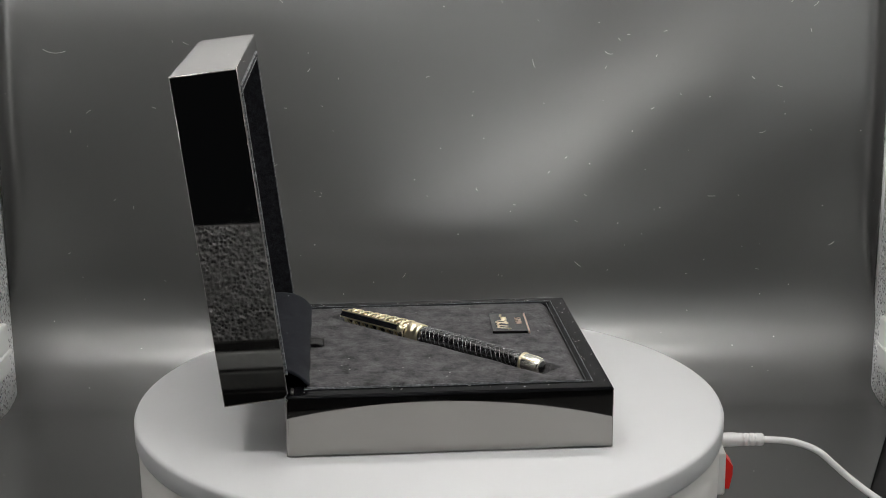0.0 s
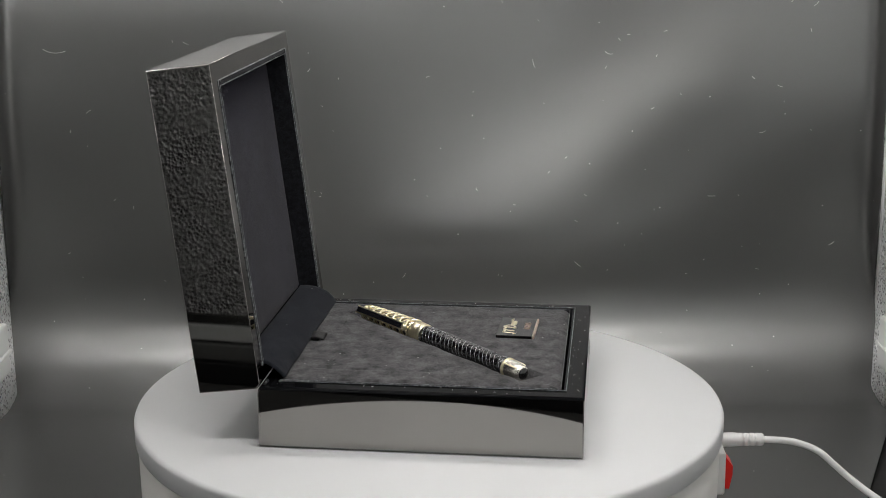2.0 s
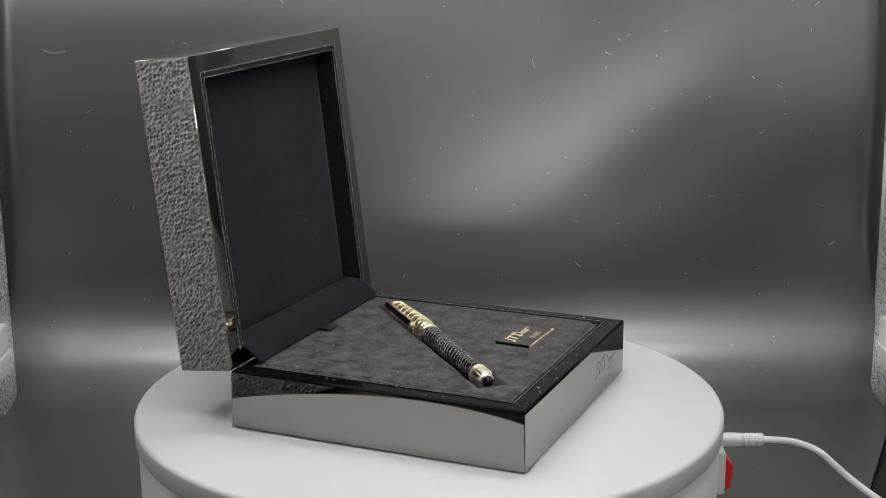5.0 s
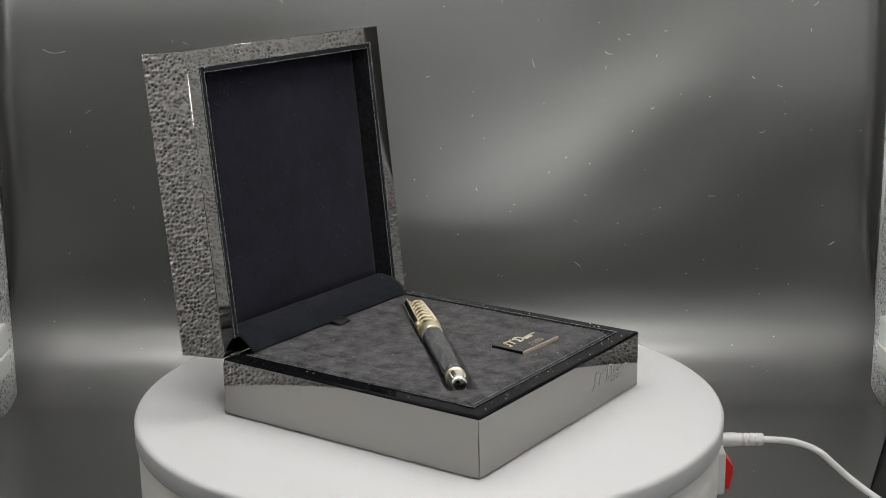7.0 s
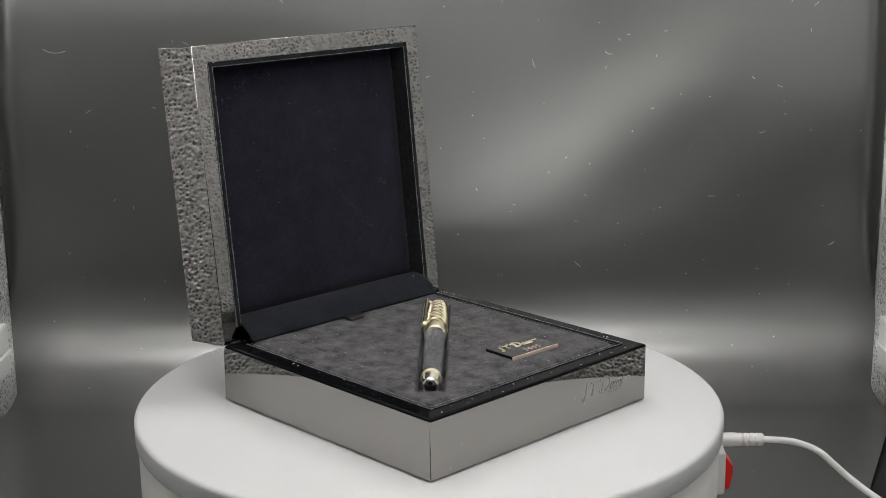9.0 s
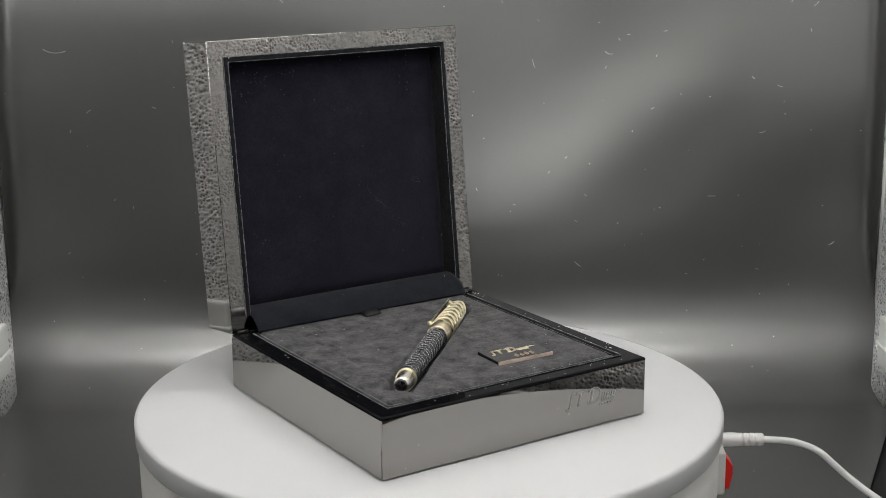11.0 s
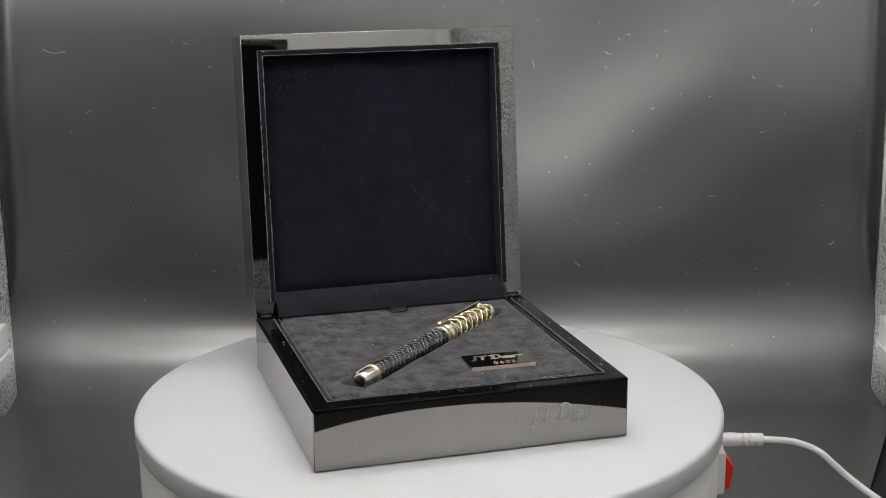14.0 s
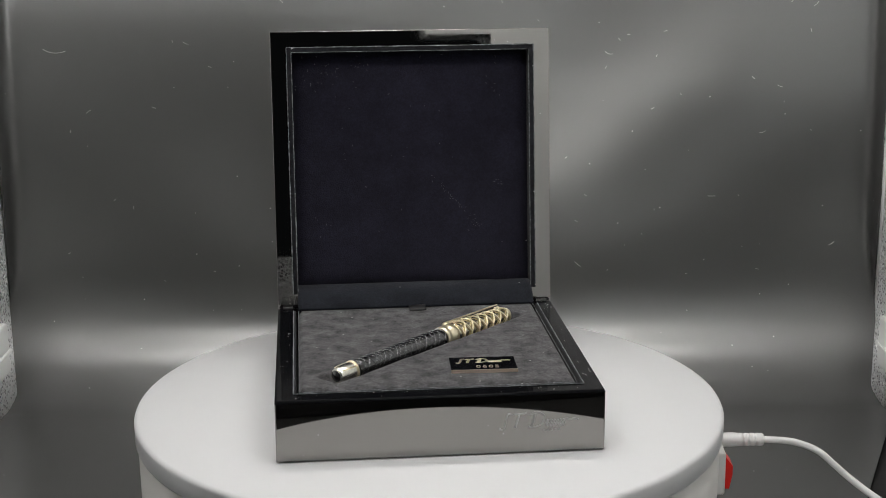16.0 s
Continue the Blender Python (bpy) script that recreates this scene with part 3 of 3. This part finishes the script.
    part("piping", frayed_bm([(-xj, -yy, LID_T + 0.0002), (-xj, yj, LID_T + 0.0002), (xj, yj, LID_T + 0.0002), (xj, -yy, LID_T + 0.0002)], 0.00024, 8), PIPING, lid, "frayed pale piping")

    def cushion(u, v):
        x, y = (u * 2 - 1) * (xi - 0.0027), (v * 2 - 1) * (yy - 0.0027)
        k = min(1 - abs(u * 2 - 1), 1 - abs(v * 2 - 1)) * xi
        return x, y, LID_T - 0.0125 + 0.0022 * min(1, k / 0.006) ** 0.5 + 0.0004 * noise.noise((x * 18, y * 18, 7))
    part("lid_cushion", grid_bm(60, 60, cushion), LID_VELVET, lid, "midnight black velvet lid cushion", True)

    # dust on the lid cushion: loose clusters and a brushed streak
    rng = random.Random(11)
    ld = bmesh.new()

    def fleck(x, u, ln, r):
        y = u - D / 2
        a2 = rng.uniform(0, 3.14)
        q = Vector((math.cos(a2), math.sin(a2), 0)) * ln / 2
        c = Vector((x, y, LID_T - 0.0099))
        tube_bm([c - q, c + Vector((0, 0, 0.0001)), c + q], r, 4, ld)
    for cx, cu_, sx, su, n in ((-0.050, 0.138, 0.009, 0.010, 26), (-0.062, 0.132, 0.004, 0.003, 8), (-0.030, 0.146, 0.007, 0.002, 7), (0.053, 0.073, 0.0015, 0.002, 7), (0.036, 0.047, 0.002, 0.003, 6),
                               (0.050, 0.134, 0.003, 0.007, 8), (-0.055, 0.048, 0.003, 0.003, 5), (0.0, 0.100, 0.035, 0.030, 26)):
        for k in range(n):
            fleck(rng.gauss(cx, sx), min(0.150, max(0.015, rng.gauss(cu_, su))), rng.uniform(0.0004, 0.0012), rng.uniform(0.00006, 0.00012))
    for k in range(34):
        q = rng.random()
        fleck(0.010 + 0.034 * q + rng.gauss(0, 0.0008), 0.078 - 0.034 * q + rng.gauss(0, 0.0008), rng.uniform(0.0005, 0.0012), 0.00006)
    tagged(part("dust", ld, DUST, lid, "pale dust and fibres on the velvet"), kind="stuff")

    # velvet flap that hides the hinge, from the lid cushion down to the pad
    corner = Vector((0, D / 2 - 0.0019, H))
    top_pt, brow, foot = corner + up * 0.0110 + bk * 0.0108, corner + up * 0.0108 - bk * 0.0034, Vector((0, 0.0715, H + 0.0008))

    def flap(u, v):
        x = (u * 2 - 1) * (xi - 0.0028)
        p = top_pt * (1 - v) ** 2 + brow * 2 * v * (1 - v) + foot * v * v
        return x, p.y + 0.0006 * noise.noise((x * 55, v * 2.5, 3)) * v, p.z
    fl = part("hinge_flap", grid_bm(60, 20, flap), FLAP_VELVET, b, "dark velvet flap over the hinge", True)
    so = fl.modifiers.new("thickness", "SOLIDIFY")
    so.thickness, so.offset = 0.0012, 1
    # ribbon tab
    tb = grid_bm(8, 8, lambda u, v: ((u - 0.5) * 0.0098, 0.0725 - v * 0.0092, H + 0.0012 + 0.0016 * math.sin(math.pi * (0.15 + 0.8 * v)) + 0.0008 * (u - 0.5)))
    tab = part("pull_tab", tb, RIBBON, b, "small black ribbon pull tab", True)
    so = tab.modifiers.new("thickness", "SOLIDIFY")
    so.thickness = 0.0008
    for s in (-1, 1):
        hx = s * 0.0765
        hg = part("hinge", lathe_bm([(-0.0030, 0.0008), (0.0030, 0.0008)], 14, "X"), HINGE, b, "small dark metal hinge", True, Matrix.Translation((hx, D / 2 - 0.0035, H + 0.0006)))
    tagged(b, "open black lacquered presentation box with velvet lining, standing on the turntable", "box")
    return b


def plaque():
    p = empty("plaque")
    w, d, t = 0.0345, 0.0208, 0.0016
    plate = part("plate", box_bm(-w / 2, w / 2, -d / 2 + 0.0008, d / 2, 0, t, 0.0002), PLAQUE_BLACK, p, "glossy black plate")
    fe = bmesh.new()
    prof = [(-0.0005, 0.0), (0.0006, 0.0), (0.0006, t), (-0.0002, t)]
    a0 = [fe.verts.new((-w / 2, -d / 2 + y, z)) for y, z in prof]
    a1 = [fe.verts.new((w / 2, -d / 2 + y, z)) for y, z in prof]
    fe.faces.new(a0), fe.faces.new(a1[::-1])
    for i in range(4):
        fe.faces.new((a0[i], a0[(i + 1) % 4], a1[(i + 1) % 4], a1[i]))
    part("front_edge", fe, COPPER, p, "polished rose gold bevelled front edge")
    script_strokes("gold_stroke", 0.0285, 0.0080, 0.085, 0.2, GOLD, plate, Matrix.Translation((0.0003, 0.0036, t + 0.0001)))
    cu = bpy.data.curves.new("number", "FONT")
    cu.body, cu.size, cu.extrude, cu.align_x, cu.align_y = "0605", 0.0052, 0.0002, "CENTER", "CENTER"
    cu.space_character = 1.25
    tmp = bpy.data.objects.new("tmp", cu)
    me = bpy.data.meshes.new_from_object(tmp)
    bpy.data.objects.remove(tmp)
    me.materials.clear()
    me.materials.append(COPPER)
    n = new("number", me)
    n.parent = p
    n.matrix_local = Matrix.Translation((0.0020, -0.0058, t + 0.0001))
    tagged(n, "rose gold edition number")
    tagged(p, "small black and gold plaque lying on the velvet pad", "plaque")
    return p


def pen():
    p = empty("pen")
    L = 0.1479
    part("end_cap", lathe_bm([(-0.0008, 0.0034), (-0.0006, 0.0039), (0.0004, 0.0043), (0.0014, 0.0046), (0.0030, 0.0049), (0.0120, 0.0052), (0.0128, 0.0051)], 40, "X"), PALLADIUM, p, "polished pale metal end cap", True)
    part("end_button", lathe_bm([(-0.0020, 0.0004), (-0.0018, 0.0014), (-0.0012, 0.0026), (-0.0006, 0.0035), (0.0003, 0.0036)], 32, "X"), PEN_BLACK, p, "black end button", True)
    for k in range(4):
        a = math.radians(45 + 90 * k)
        bar = [(x, rr * math.cos(a), rr * math.sin(a)) for x, rr in ((0.0016, 0.0047), (0.0050, 0.00515), (0.0125, 0.0053))]
        part("end_cap_rib", tube_bm(bar, 0.0004, 6), GOLD, p, "gold rib", True)
    part("end_cap_ring", lathe_bm([(0.0108, 0.0052), (0.0111, 0.0057), (0.0120, 0.0057), (0.0123, 0.0052)], 36, "X"), GOLD, p, "gold ring", True)
    b0, b1 = 0.0125, 0.0865

    def rad(x):
        q = (x - b0) / (b1 - b0)
        return 0.0051 + 0.0008 * min(1, q * 1.3)
    part("barrel", lathe_bm([(b0 + (b1 - b0) * i / 16, rad(b0 + (b1 - b0) * i / 16)) for i in range(17)], 40, "X"), PEN_BLACK, p, "black lacquered barrel", True)
    net = bmesh.new()
    for hand, turns in ((1, 5.6), (-1, 4.6)):
        for k in range(5):
            pts = []
            for i in range(129):
                q = i / 128
                x = b0 + 0.001 + (b1 - b0 - 0.002) * q
                a = hand * 2 * math.pi * turns * q * 0.75 + k * math.pi * 0.4 + 0.25 * math.sin(9 * q + k)
                r = rad(x) + 0.00005
                pts.append((x, r * math.cos(a), r * math.sin(a)))
            tube_bm(pts, 0.00026, 5, net)
    part("barrel_net", net, PEN_NET, p, "raised scale-like net", True)
    part("collar", lathe_bm([(0.0862, 0.0058), (0.0866, 0.0065), (0.0885, 0.0067), (0.0890, 0.0062), (0.0905, 0.0062), (0.0910, 0.0067), (0.0955, 0.0068), (0.0960, 0.0063)], 44, "X"), GOLD, p, "pale gold collar rings", True)
    c0, c1 = 0.0955, L - 0.001

    def crad(x):
        q = (x - c0) / (c1 - c0)
        return 0.0062 - 0.0019 * q ** 1.5
    part("cap", lathe_bm([(c0 + (c1 - c0) * i / 12, crad(c0 + (c1 - c0) * i / 12)) for i in range(13)] + [(L, 0.0034)], 40, "X"), GOLD_SHADED, p, "gold cap, coloured as shaded under the lattice", True)
    lat = bmesh.new()
    for hand in (1, -1):
        for k in range(3):
            pts = []
            for i in range(73):
                q = i / 72
                x = c0 + 0.001 + (c1 - c0 - 0.002) * q
                a = hand * 2 * math.pi * 2.35 * q + k * 2 * math.pi / 3
                r = crad(x) + 0.0007
                pts.append((x, r * math.cos(a), r * math.sin(a)))
            tube_bm(pts, 0.00046, 6, lat)
    part("cap_lattice", lat, GOLD, p, "raised gold lattice", True)
    part("cap_rim", lathe_bm([(L - 0.0022, 0.0044), (L - 0.0018, 0.0048), (L - 0.0004, 0.0046), (L, 0.0039)], 36, "X"), GOLD, p, "gold cap rim", True)
    # clip on the side of the cap: black bar edged in gold
    ang = math.radians(28)
    off = Vector((0, math.cos(ang), math.sin(ang)))
    side = Vector((0, -math.sin(ang), math.cos(ang)))
    m = Matrix((Vector((1, 0, 0)), side, off)).transposed().to_4x4()
    clip = part("clip", box_bm(0.099, L - 0.001, -0.0017, 0.0017, 0.0072, 0.0084, 0.0004), PEN_BLACK, p, "black lacquered clip", False, m)
    ce = bmesh.new()
    for s in (-1, 1):
        tube_bm([(0.0985, s * 0.0019, 0.0081), (L - 0.001, s * 0.0019, 0.0081)], 0.0005, 6, ce)
    tube_bm([(0.0985, -0.0019, 0.0081), (0.0985, 0.0019, 0.0081)], 0.0005, 6, ce)
    part("clip_edging", ce, GOLD, clip, "gold edging")
    part("clip_tip", lathe_bm([(0.0, 0.0004), (0.0006, 0.0016), (0.0020, 0.0020), (0.0034, 0.0016), (0.0040, 0.0004)], 18, "X"), GOLD, clip, "gold clip tip", True, Matrix.Translation((0.0965, 0, 0.0078)))
    part("clip_root", box_bm(L - 0.005, L - 0.0005, -0.0016, 0.0016, 0.0042, 0.0074, 0.0004), GOLD, clip, "gold clip root")
    for ob in p.children_recursive:
        ob.data.transform(Matrix.Scale(PEN_SIZE, 4))
        ob.location *= PEN_SIZE
    tagged(p, "black and gold lattice-capped fountain pen lying in the velvet pad", "pen")
    return p


BOX = presentation_box()
PLAQUE = plaque()
PEN = pen()


# ---- what moves: the top disc and all that stands on it ----
def turn(t):
    return TURN_0 + TURN_RATE * t


def motions():
    times = [i * 0.5 for i in range(33)]
    at_box = Matrix.Translation((BOX_X, BOX_Y, 0.0002))
    on_pad = at_box @ pose(0.0256, -0.0420, BOX_H + 0.0009, 0, 0, -2)
    in_pad = at_box @ pose(-0.0508, -0.0497, BOX_H + 0.0010, 0, 0, 44.26)
    for thing, place in ((BOX, at_box), (PLAQUE, on_pad), (PEN, in_pad)):
        walk(thing, [(t, pose(0, 0, 0, 0, 0, turn(t)) @ place) for t in times])
    walk(TOP_DISC, [(t, pose(0, 0, 0, 0, 0, turn(t))) for t in times])


motions()
